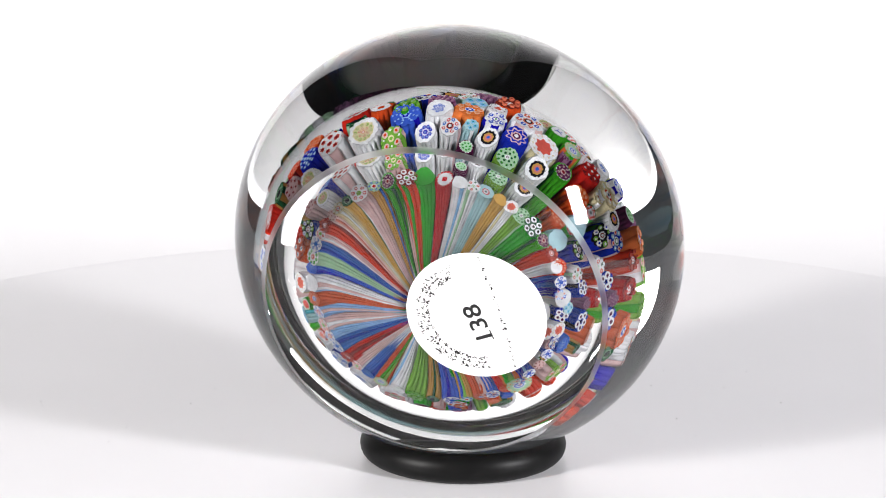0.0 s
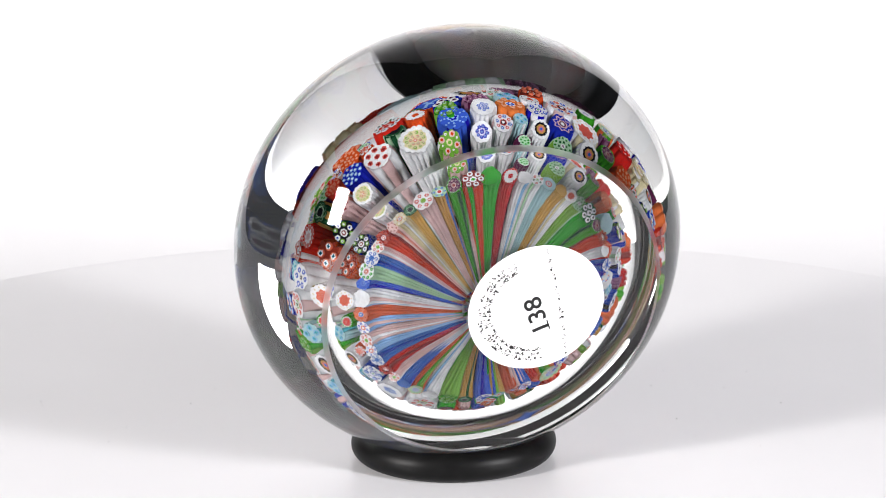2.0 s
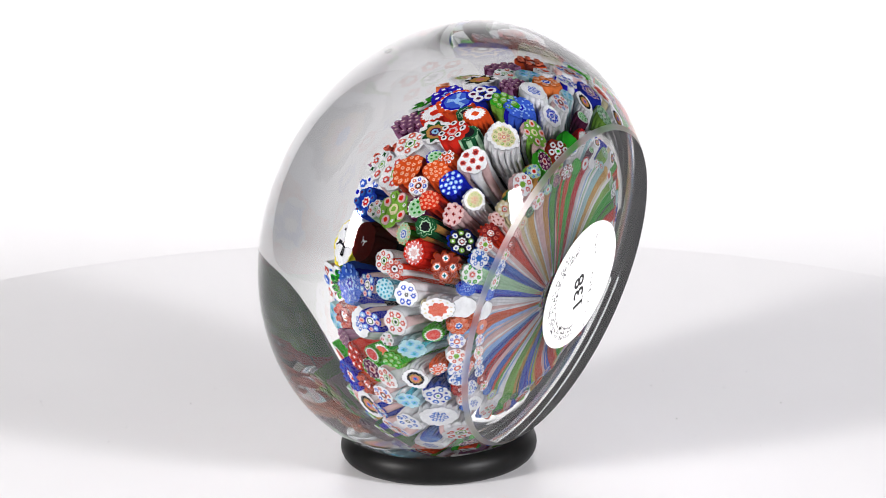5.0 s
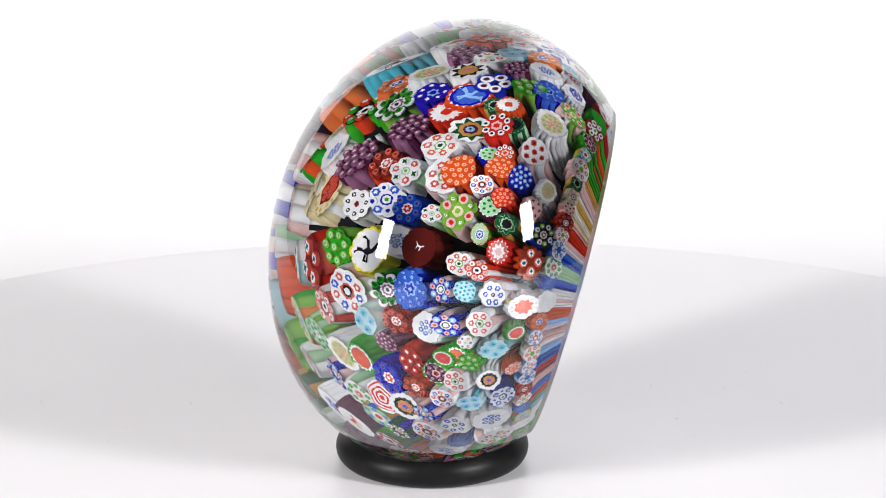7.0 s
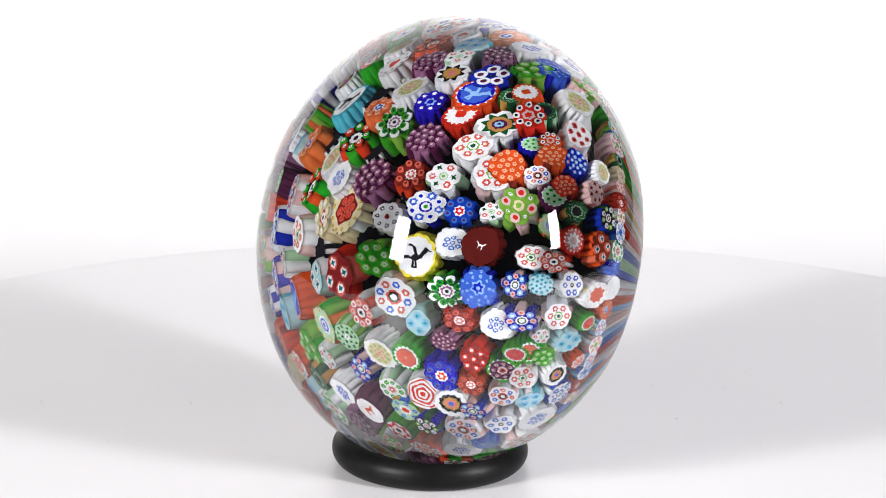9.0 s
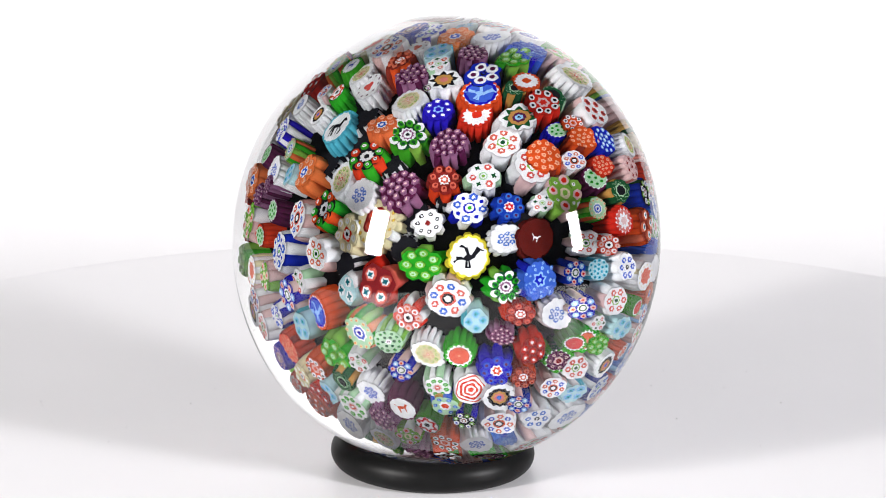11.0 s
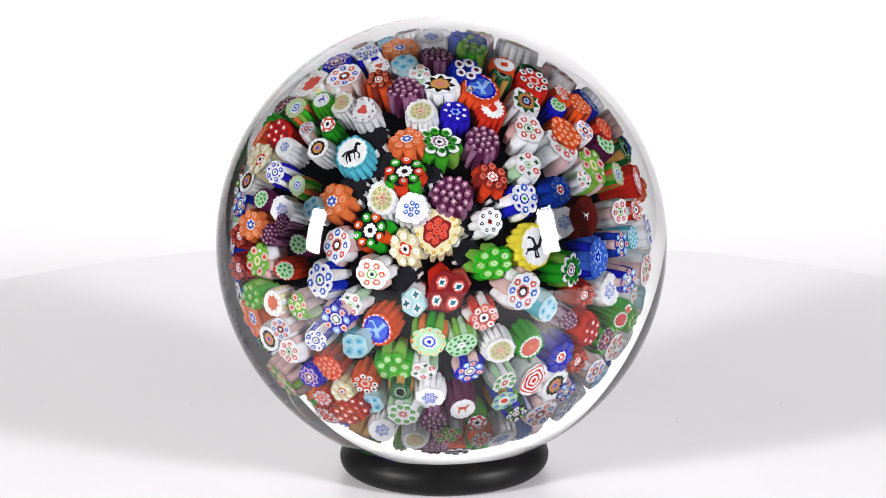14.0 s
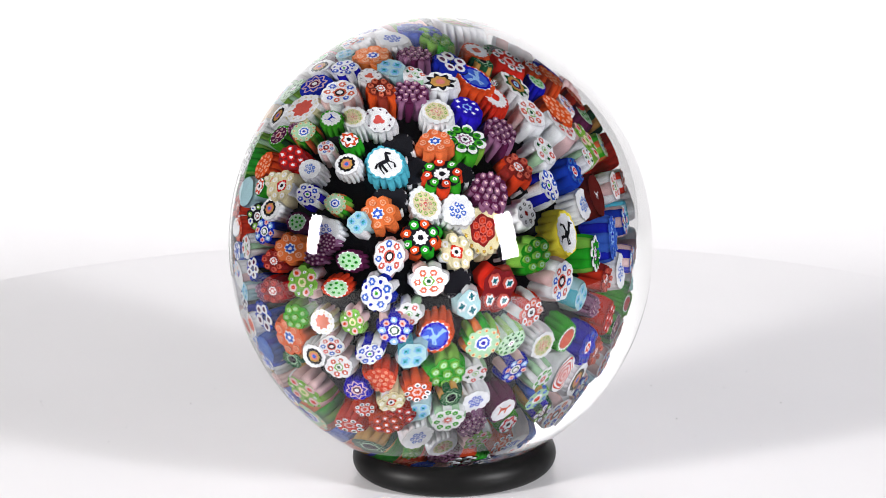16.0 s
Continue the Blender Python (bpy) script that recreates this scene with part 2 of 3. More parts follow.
kind("redb", "red cane bundle with pink dots", "red red dkred", 12, 0.09, "red", (), ((1, 0, .13, "peach", "brick", STAR, 0), (6, .37, .13, "peach", "brick", STAR, 0), (11, .74, .13, "peach", "brick", STAR, 0)))
kind("reds", "red cane with white stars", "red", 7, 0.13, "dkred", (), ((1, 0, .24, "red", "white", STAR, .2), (6, .62, .26, "red", "white", STAR, .15)))
kind("orng", "orange lobed cane with a blue star", "orange", 7, 0.17, "orange", ((.34, "white", 8, .1), (.26, "mid", 6, .2), (.11, "white", 6, 0)), ((7, .68, .2, "peach", "orange", TUBE, .12),))
kind("rgk", "black cane with red and green rods", "red green", 8, 0.12, "dark", ((.36, "white", 10, .12), (.15, "dark", 8, 0)), ((4, .72, .24, "red", "white", ROUND, .2), (-4, .72, .24, "green", "white", ROUND, .2)))
kind("rgkr", "red cane with white ringed rods", "red red green", 6, 0.14, "dkred", ((.3, "white", 8, .1), (.14, "green", 8, 0)), ((6, .64, .26, "white", "dkred", ROUND, .2),))
kind("crm", "cream lobed cane with a red centre", "cream cream white", 7, 0.17, "cream", ((.36, "red", 4, .15), (.25, "white", 10, .1), (.11, "dark", 6, 0)), ((7, .68, .26, "cream", "white", TUBE, .14),))
kind("crmr", "cream fluted cane with a brick-red centre", "cream white cream", 16, 0.1, "cream", ((.58, "dkred", 6, .08),), ((14, .8, .08, "ochre", "yellow", STAR, 0), (6, .34, .17, "brick", "red", TUBE, 0), (1, 0, .17, "brick", "red", TUBE, 0)))
kind("lime", "lime green cane bundle with pale ringed ends", "lime lime green", 7, 0.17, "green", (), ((1, 0, .25, "lime", "mint", TUBE, .35), (7, .65, .23, "lime", "mint", TUBE, .25)))
kind("limed", "green cane bundle with white ends", "green lime", 7, 0.15, "dkgreen", (), ((1, 0, .27, "white", "dark", ROUND, .3), (6, .64, .27, "white", "dark", ROUND, .2)))
kind("blu", "blue and white cane with ringed ends", "blue white", 8, 0.11, "white", ((.32, "blue", 8, .06), (.22, "white", 8, 0), (.1, "green", 6, 0)), ((4, .66, .22, "white", "blue", ROUND, .08), (-4, .66, .22, "mid", "white", STAR, .05)))
kind("bst", "royal blue cane with white stars", "blue", 12, 0.07, "blue", (), ((1, 0, .16, "sky", "white", STAR, 0), (6, .4, .16, "sky", "white", STAR, 0), (10, .77, .15, "sky", "white", STAR, 0)))
kind("bstar", "royal blue cane with large white stars", "blue", 12, 0.1, "blue", ((.3, "sky", 6, .2), (.2, "blue", 6, 0)), ((7, .66, .3, "blue", "white", STAR, .05),))
kind("bst2", "blue and white cane with stars", "blue rose", 8, 0.12, "blue", ((.36, "white", 10, .08), (.27, "dkgreen", 8, 0), (.18, "white", 6, 0)), ((4, .7, .23, "sky", "white", STAR, .05), (-4, .68, .22, "rose", "red", STAR, .05)))
kind("blud", "blue cane dotted with pale blue round a star", "mid mid blue", 12, 0.09, "mid", ((.34, "sky", 6, .2), (.25, "blue", 6, .2), (.1, "sky", 6, 0)), ((9, .82, .11, "mid", "sky", TUBE, .08), (9, .58, .11, "mid", "sky", TUBE, .06)))
kind("kblu", "dark cane with blue and white rods", "blue dkgreen", 8, 0.1, "dark", ((.3, "white", 8, .08), (.2, "dkred", 8, 0), (.11, "white", 6, 0)), ((4, .68, .23, "white", "blue", STAR, .08), (-4, .68, .21, "lime", "white", ROUND, .08)))
kind("bdot", "blue lobed cane with dark red rods", "blue", 7, 0.17, "blue", ((.34, "white", 8, .1), (.24, "red", 6, .2), (.1, "white", 6, 0)), ((7, .7, .2, "mid", "plum", ROUND, .15),))
kind("bflow", "blue cane with a pale flower", "blue", 10, 0.08, "blue", ((.72, "rose", 8, .18), (.6, "blue", 8, .2), (.42, "rose", 8, .1), (.3, "plum", 8, .1), (.16, "white", 8, 0)), ())
kind("redh", "red bundle of tubes round a white star", "red red dkred", 7, 0.17, "dkred", ((.32, "white", 10, .1), (.23, "brick", 6, .2), (.12, "white", 6, 0)), ((7, .68, .2, "brick", "dkred", ROUND, .3),))
kind("rclov", "red four-lobed cane with dark clovers", "red brick red", 4, 0.2, "dkred", (), ((4, .56, .31, "brick", "white", ROUND, .25), (4, .56, .22, "white", "dkteal", CLOVER, .27)))
kind("wclov", "pale cane with dark teal clovers", "ice white", 3, 0.15, "ice", (), ((3, .52, .36, "white", "dkteal", CLOVER, .12),))
kind("tclov", "pale blue cane with teal clovers", "ice white teal", 4, 0.13, "ice", (), ((4, .52, .3, "sky", "teal", CLOVER, .06), (4, .52, .13, "teal", "dkteal", CLOVER, .1)))
kind("teal", "turquoise honeycomb cane", "ice teal", 12, 0.08, "ice", (), ((1, 0, .14, "teal", "dkteal", ROUND, 0), (6, .38, .14, "teal", "dkteal", ROUND, 0), (11, .76, .14, "teal", "dkteal", ROUND, 0)))
kind("holes", "white cane with red holes", "white rose", 7, 0.1, "white", (), ((1, 0, .22, "brick", "dkred", CLOVER, 0), (6, .6, .21, "brick", "dkred", CLOVER, 0)))
kind("wmix", "white lobed cane with green clovers and red stars", "white mint white", 6, 0.18, "white", ((.26, "mint", 8, .06), (.18, "white", 8, 0), (.1, "lime", 6, 0)), ((3, .62, .26, "white", "dkgreen", CLOVER, .05), (-3, .62, .22, "brick", "white", STAR, 0)))
kind("wdot", "white lobed cane with dark dots", "white", 7, 0.15, "white", ((.16, "dkred", 4, .1),), ((7, .62, .15, "dark", "white", ROUND, 0),))
kind("gdot", "pale green cane with dark green dots", "lime mint", 14, 0.06, "mint", ((.2, "white", 8, .1),), ((1, 0, .11, "plum", "white", ROUND, 0), (6, .38, .11, "dkgreen", "dkgreen", ROUND, 0), (11, .72, .11, "dkgreen", "green", ROUND, 0)))
kind("ogs", "orange and green striped cane", "orange green lime", 12, 0.08, "mint", ((.46, "white", 8, .1), (.36, "mid", 8, .06), (.24, "white", 8, .1), (.12, "blue", 6, 0)), ((12, .8, .12, "cream", "orange", ROUND, .05),))
kind("gwm", "green cane with a white cog edge and brick-red centre", "green", 12, 0.1, "green", ((.95, "white", 16, .1), (.66, "dkred", 10, .03), (.62, "brick", 8, .05)), ((6, .36, .13, "brick", "red", TUBE, 0), (1, 0, .14, "brick", "peach", TUBE, 0)))
kind("gpk", "green cane with white edge and plum centre", "green dkgreen", 12, 0.08, "green", ((.95, "white", 14, .1), (.76, "plum", 10, .03), (.3, "rose", 6, .1), (.18, "dkred", 6, 0)), ((7, .54, .12, "rose", "plum", ROUND, 0),))
for nick, colour in (("pgreen", "plum"), ("rgreen", "red"), ("bgreen", "blue")):
    kind(nick, colour + " cane with a green dotted centre", colour, 12, 0.07, colour, ((.95, "white", 14, .07), (.76, "mint", 10, .03)), ((1, 0, .13, "green", "dkgreen", ROUND, 0), (7, .48, .13, "green", "dkgreen", ROUND, 0)))
kind("wred", "red fluted cane with a white cog end", "red", 14, 0.09, "red", ((.97, "white", 16, .1), (.3, "red", 4, .12)), ())
kind("wheart", "white cane with a red middle", "white", 12, 0.07, "white", ((.32, "brick", 3, .25),), ((10, .78, .07, "plum", "plum", ROUND, 0),))
kind("wgear", "white lobed cane with a green gear", "white", 8, 0.15, "white", ((.76, "dkgreen", 8, .22), (.54, "ochre", 8, .05), (.34, "plum", 8, .05), (.2, "sky", 8, 0), (.08, "dark", 6, 0)), ())
kind("wgearb", "white lobed cane with a dark gear", "white", 8, 0.15, "white", ((.74, "dark", 8, .24), (.5, "ochre", 8, .08), (.24, "pink", 8, .1)), ())
kind("mosq", "pink and green block cane with swirls", "rose lime white", 7, 0.17, "lime", (), ((1, 0, .3, "cream", "lime", ROUND, .1), (4, .66, .27, "rose", "red", ROUND, .1), (-4, .66, .2, "lime", "white", ROUND, .15)))
kind("rosr", "red and white cane with ringed centre", "red white", 8, 0.13, "brick", ((.4, "dkred", 8, 0), (.32, "white", 8, .06), (.14, "dark", 8, 0)), ((4, .7, .23, "white", "brick", ROUND, .06), (-4, .7, .23, "rose", "orange", STAR, .06)))
kind("rosb", "rose cane bundle with dark holes", "rose pink", 8, 0.13, "rose", (), ((1, 0, .25, "rose", "dkred", CLOVER, .15), (7, .66, .24, "rose", "dkred", CLOVER, .1)))
kind("rpan", "red lobed cane with white petals", "red", 8, 0.14, "red", ((.36, "rose", 6, .12), (.2, "red", 6, .2)), ((8, .72, .22, "white", "dark", ROUND, .06),))
kind("pansy", "dark blue cane with white petals", "blue dark", 5, 0.18, "blue", (), ((5, .56, .36, "white", "plum", ROUND, .06), (1, 0, .17, "dark", "blue", ROUND, .12)))
kind("rstar", "red cane with a white starburst", "red", 12, 0.08, "red", ((.92, "white", 16, .16), (.72, "pink", 12, .08), (.5, "white", 9, .2), (.28, "rose", 6, .2)), ())
kind("spiral", "white cane with red rings", "white", 5, 0.06, "white", ((.86, "red", 5, .06), (.74, "white", 5, .06), (.62, "red", 5, .06), (.5, "white", 5, .05), (.38, "red", 5, .05), (.27, "white", 5, .04), (.15, "red", 5, 0)), ())
kind("gstar", "green cane with a red star", "green", 10, 0.06, "dkgreen", ((.84, "white", 12, .05), (.7, "red", 6, .25), (.46, "white", 6, .2), (.2, "dark", 6, 0)), ())
kind("kgreen", "green starred cane with a dark centre", "ochre dkgreen", 8, 0.1, "dkgreen", ((.96, "mint", 8, .16), (.78, "dkgreen", 8, .2), (.5, "mint", 8, .1), (.4, "dark", 8, .1)), ())
kind("kring", "striped green cane with a dark hole", "dkgreen mint", 12, 0.05, "dkgreen", ((.92, "mint", 14, .05), (.8, "dkgreen", 12, .02), (.56, "dark", 10, 0)), ())
kind("wor", "white cane with an orange centre", "white cream", 14, 0.06, "white", ((.52, "brick", 8, .14),), ((12, .74, .07, "cream", "rose", ROUND, 0),))
kind("wpl", "plain pale swirled cane", "white rose white sky", 7, 0.05, "white")
kind("pteal", "plain pale turquoise cane", "ice", 6, 0.04, "ice")
kind("tealr", "pale turquoise cane with a red ring", "ice", 6, 0.05, "ice", ((.42, "red", 8, 0), (.3, "white", 8, 0), (.15, "dark", 8, 0)))
kind("bluep", "cane of pale and deep blue threads with star end", "mid blue sky", 9, 0.1, "white", ((.34, "mid", 6, .2),), ((6, .6, .22, "mid", "white", STAR, 0),))
kind("lav", "lavender cane with a red and blue end", "sky rose white", 8, 0.1, "white", ((.36, "brick", 8, .08), (.2, "white", 6, 0)), ((6, .64, .2, "mid", "white", STAR, 0),))
kind("pinkp", "pale pink cane with red stars", "rose white rose", 8, 0.08, "white", ((.26, "lime", 6, .1),), ((6, .6, .22, "brick", "white", STAR, 0),))
kind("olivep", "olive and blue striped cane", "ochre mid lime", 8, 0.1, "mint", ((.4, "white", 8, .1), (.24, "red", 6, .1)), ((6, .68, .18, "mid", "sky", ROUND, 0),))
kind("lace", "twisted cane of fine white threads", "white dark", 18, 0.08, "dark")
kind("green", "plain green cane", "green", 9, 0.06, "green")
kind("ochre", "plain amber cane", "ochre", 8, 0.05, "ochre")
# picture canes: flat blots of colour in a pale disc
HORSE = (((-.4, -.02), (.3, -.04), (.32, .22), (-.36, .24)), ((.14, .14), (.32, .04), (.5, .5), (.36, .52)), ((.34, .44), (.46, .58), (.68, .36), (.58, .28)),
         ((-.4, .1), (-.24, .0), (-.4, -.28), (-.48, -.24)), ((-.48, -.24), (-.4, -.28), (-.42, -.58), (-.5, -.58)), ((-.28, .04), (-.16, .02), (-.18, -.56), (-.26, -.56)),
         ((.08, .05), (.18, .02), (.12, -.54), (.04, -.54)), ((.18, .08), (.3, .05), (.46, -.26), (.38, -.32)), ((.38, -.28), (.46, -.26), (.36, -.54), (.28, -.54)),
         ((-.36, .24), (-.36, .12), (-.64, -.04), (-.66, .08)))
BIRD = (((-.34, -.16), (.06, -.26), (.3, .0), (-.06, .16)), ((.08, -.08), (.32, -.02), (.42, .3), (.22, .34)), ((.24, .26), (.44, .24), (.6, .48), (.34, .56)), ((.52, .38), (.5, .48), (.74, .44), (.68, .38)),
        ((-.12, .1), (.06, .1), (-.18, .44), (-.34, .38)), ((-.34, .38), (-.18, .44), (-.5, .5), (-.62, .36)), ((-.32, -.02), (-.26, -.18), (-.56, -.3), (-.68, -.12)), ((-.56, -.3), (-.5, -.2), (-.7, -.44), (-.74, -.34)),
        ((-.1, -.18), (.02, -.22), (.04, -.5), (-.06, -.5)), ((.02, -.2), (.12, -.2), (.26, -.5), (.14, -.54)), ((-.1, -.48), (.22, -.46), (.24, -.54), (-.12, -.56)))
DOG = (((-.32, -.02), (.28, -.02), (.28, .22), (-.32, .2)), ((.18, .1), (.3, .1), (.5, .4), (.3, .42)), ((-.3, .1), (-.18, 0), (-.22, -.36), (-.32, -.36)),
       ((.14, .05), (.26, .02), (.26, -.36), (.16, -.36)), ((-.32, .2), (-.28, .12), (-.52, .34), (-.48, .4)))
kind("horse", "turquoise cane with a dark horse on white", "teal", 16, 0.07, "teal", ((.9, "white", 16, .04),), (), ("dark", HORSE))
kind("bird", "yellow cane with a dark bird on white", "yellow", 14, 0.05, "yellow", ((.88, "white", 14, .04),), (), ("dark", BIRD))
kind("rbird", "red cane with a pale bird on blue", "red", 14, 0.08, "red", ((.96, "white", 16, .08), (.76, "blue", 12, .02), (.62, "mid", 10, .04)), (), ("sky", BIRD))
kind("pdog", "plum cane with a red dog on white", "plum", 10, 0.05, "plum", ((.82, "white", 12, .03),), (), ("red", DOG))
kind("dkdog", "dark red cane with a white bird", "maroon", 10, 0.04, "maroon", (), (), ("white", tuple(tuple((0.5 * x, 0.5 * y) for x, y in q) for q in DOG)))
kind("gbug", "green cane with a dark figure on white", "green", 12, 0.07, "green", ((.94, "white", 14, .09), (.74, "white", 12, 0)), (), ("blue", DOG))


def outline(r, points, depth, n):
    return [(r * (1 + depth * math.cos(points * a)) * math.cos(a), r * (1 + depth * math.cos(points * a)) * math.sin(a))
            for a in (2 * math.pi * i / n for i in range(n))]


def cane(which, lean, around, size):
    label, body, lobes, amp, cap, layers, rods, motif = KINDS[which]
    a, b = radians(lean), radians(around)
    tip = FAN + Vector((FAN_R * math.sin(a) * math.cos(b), FAN_R * math.sin(a) * math.sin(b), FAN_H * math.cos(a)))
    tuck = max(0.0, (lean - 72) / 46)      # the lowest rows draw in towards the base
    tip -= Vector((math.cos(b), math.sin(b), 0)) * 2.3 * tuck ** 1.3 + Vector((1.6, 1.1, 0)) * min(1.0, 1.8 * tuck)
    out = Vector((math.sin(a) * math.cos(b) / FAN_R, math.sin(a) * math.sin(b) / FAN_R, math.cos(a) / FAN_H)).normalized()
    spread = min(1.0, lean / 100)
    low = NECK + Vector((math.cos(b), math.sin(b), 0)) * 4.2 * spread + Vector((0, 0, 3.0 * (1 - spread)))
    away = (tip - low).normalized()
    lie = min(1.0, max(0.0, (lean - 70) / 30))
    face = (out * (0.6 + 0.4 * lie) + away * 0.4 * (1 - lie)).normalized()
    face = (face + Vector((math.cos(b), math.sin(b), 0)) * 0.5 * max(0.0, math.sin(2 * a)) - Vector((0, 0, 0.16)) * lie * lie).normalized()
    face = (face + Vector([random.uniform(-.09, .09) for _ in range(3)])).normalized()
    span = (tip - low).length
    tip = tip + face * (random.uniform(-.5, .35) * (1 - 0.65 * lie) - 0.2 * size + 0.4 * lie - (1.6 if which == "lace" else 0))
    p1, p2 = tip - face * span * 0.3, low + away * span * 0.3
    side = face.cross(Vector((0.3, 0.2, 1))).normalized()
    verts, faces, slots, colours = [], [], [], []

    def slot(c):
        if c not in colours:
            colours.append(c)
        return colours.index(c)

    if lie > 0.8:                         # the lowest row is finely threaded
        lobes = max(lobes, 11)
        body = [body[0]] * 4 + body[1:]
    steps = (-.5, -.43, -.2, .2, .43)     # a narrow, deep groove between round flutes
    angles = [2 * math.pi * (j + f) / lobes for j in range(lobes) for f in steps]
    n = len(angles)
    swell = [random.uniform(-.07, .06) for _ in range(lobes)]
    bend = [random.uniform(-.1, .1) for _ in range(4)]
    if motif:
        bend = [0.3 * q for q in bend]

    def warp(x, y):
        return x + bend[0] * y * y + bend[1] * x * y, y + bend[2] * x * x + bend[3] * x * y

    phase = random.uniform(0, 6.28)
    squash = random.uniform(0.86, 1.12)
    if motif:                            # picture canes stand upright
        side, phase, squash = (Vector((-1, 0, 0)) + face * face.x).normalized(), 0.0, 0.95
    prev = None
    for s in (0, .05, .16, .34, .56, .78, 1.0):
        k = 1 - s
        at = tip * k ** 3 + p1 * 3 * k * k * s + p2 * 3 * k * s * s + low * s ** 3
        way = ((p1 - tip) * 3 * k * k + (p2 - p1) * 6 * k * s + (low - p2) * 3 * s * s).normalized()
        u = (side - way * side.dot(way)).normalized()
        v = way.cross(u)
        r = size * (0.98 if s < 0.03 else 1.04 - 0.9 * s ** (1.15 - 0.3 * lie))
        twist = phase + s * 0.25
        base = len(verts)
        deep = amp * 0.65 if s < 0.03 else amp * 1.3 + 0.05 * (s > 0.1)
        for i, t in enumerate(angles):
            f = abs(steps[i % 5])
            q = 1 + deep * (2 * math.cos(math.pi * f) - 1.2) + swell[i // 5] * (f < 0.45) - (0.1 + 0.03 * lie if f == 0.5 and s > 0.03 else 0)
            x, y = warp(q * math.cos(t), q * math.sin(t))
            cs, sn = math.cos(twist), math.sin(twist)
            verts.append(at + u * (r * squash * (x * cs - y * sn)) + v * (r / squash * (x * sn + y * cs)))
        if prev is not None:
            for i in range(n):
                faces.append((prev + i, prev + (i + 1) % n, base + (i + 1) % n, base + i))
                slots.append(slot(body[i // 5 % len(body)]))
        prev = base
    # end face: a rounded shoulder, then the pattern in thin steps
    u = (side - face * side.dot(face)).normalized()
    v = face.cross(u)
    cs, sn = math.cos(-phase), math.sin(-phase)

    def put(x, y, h):
        x, y = warp(x, y)
        x, y = (x * cs - y * sn) * squash * 0.93, (x * sn + y * cs) / squash * 0.93
        return tip + u * (x * size) + v * (y * size) + face * h

    def plate(points, h, c, proud=0.0):
        base = len(verts)
        points = [(x + random.gauss(0, 0.017), y + random.gauss(0, 0.017)) for x, y in points]
        verts.extend(put(x, y, h) for x, y in points)
        faces.append(tuple(range(base, base + len(points))))
        slots.append(slot(c))
        if proud:
            low_base = len(verts)
            verts.extend(put(x, y, h - proud) for x, y in points)
            m = len(points)
            for i in range(m):
                faces.append((base + i, low_base + i, low_base + (i + 1) % m, base + (i + 1) % m))
                slots.append(slot(c))

    rim = [verts[i] for i in range(n)]
    base = len(verts)
    verts.extend(tip + (p - tip) * 0.94 + face * (0.2 * size) for p in rim)
    for i in range(n):
        faces.append((i, base + i, base + (i + 1) % n, (i + 1) % n))
        slots.append(slot(body[i // 5 % len(body)]))
    faces.append(tuple(range(base, base + n)))
    slots.append(slot(cap))
    h = 0.2 * size
    for r, c, points, depth in layers:
        h += 0.025
        plate(outline(min(r * 1.08, 0.93 / (1 + depth)), points, depth, max(16, points * 4)), h, c)
    for count, orbit, r, rim_c, core, shape, proud in rods:
        half = math.pi / abs(count) if count < 0 else 0
        for i in range(abs(count)):
            t = 2 * math.pi * i / abs(count) + half + random.uniform(-.05, .05)
            cx, cy = 1.06 * orbit * math.cos(t), 1.06 * orbit * math.sin(t)
            rr = r * random.uniform(0.92, 1.06)
            top = h + 0.03 + proud * size * 0.5
            plate([(cx + x, cy + y) for x, y in outline(rr, 6, 0.03 if shape in (ROUND, TUBE) else 0.12, 12)], top, rim_c, proud * size * 0.5 + 0.02)
            pts = (outline(rr * .52, 6, 0, 8), outline(rr * .46, 6, .3, 12), outline(rr * .6, 4, .36, 16), outline(rr * .68, 5, .03, 10))[shape]
            plate([(cx + x, cy + y) for x, y in pts], top + 0.02, core)
            if shape == TUBE:                # a small eye in the rod's own colour
                plate([(cx + x, cy + y) for x, y in outline(rr * .3, 6, 0, 6)], top + 0.035, rim_c)
            if shape == ROUND and rr * size > 0.42 and core == "white":
                plate([(cx + x, cy + y) for x, y in outline(rr * .2, 6, 0, 6)], top + 0.035, "dark")
    if motif:
        for blot in motif[1]:
            h += 0.004
            plate([(x * 0.95, y * 0.95) for x, y in blot], h + 0.03, motif[0])
    me = bpy.data.meshes.new("cane")
    me.from_pydata([p * MM for p in verts], [], faces)
    for c in colours:
        me.materials.append(PAINT[c])
    me.polygons.foreach_set("material_index", slots)
    me.polygons.foreach_set("use_smooth", [i < 7 * n for i in range(len(faces))])
    me.update()
    ob = new("cane", me)
    ob.parent = paperweight
    ob.cycles.is_caustics_receiver = True
    return tagged(ob, label)


random.seed(11)
cane("crmr", 6.2, -57.3, 3.70)
cane("crm", 13.5, -0.5, 2.70)
cane("rclov", 13.9, 86.8, 3.33)
cane("lime", 14.8, 159.1, 2.90)
cane("wdot", 15.9, -151.2, 2.27)
cane("wb", 16.4, -48.8, 2.62)
cane("pur", 16.6, -96.5, 3.14)
cane("wclov", 20.2, 55.4, 2.19)
cane("rosr", 24.9, 116.0, 2.24)
cane("wr", 25.3, 17.0, 2.58)
cane("rgk", 25.4, -15.2, 2.85)
cane("wg", 26.5, -39.7, 2.61)
cane("redh", 27.6, -125.6, 2.45)
cane("rgk", 27.7, -63.5, 2.87)
cane("wrb", 27.8, 148.1, 3.23)
cane("bird", 28.9, 178.6, 3.22)
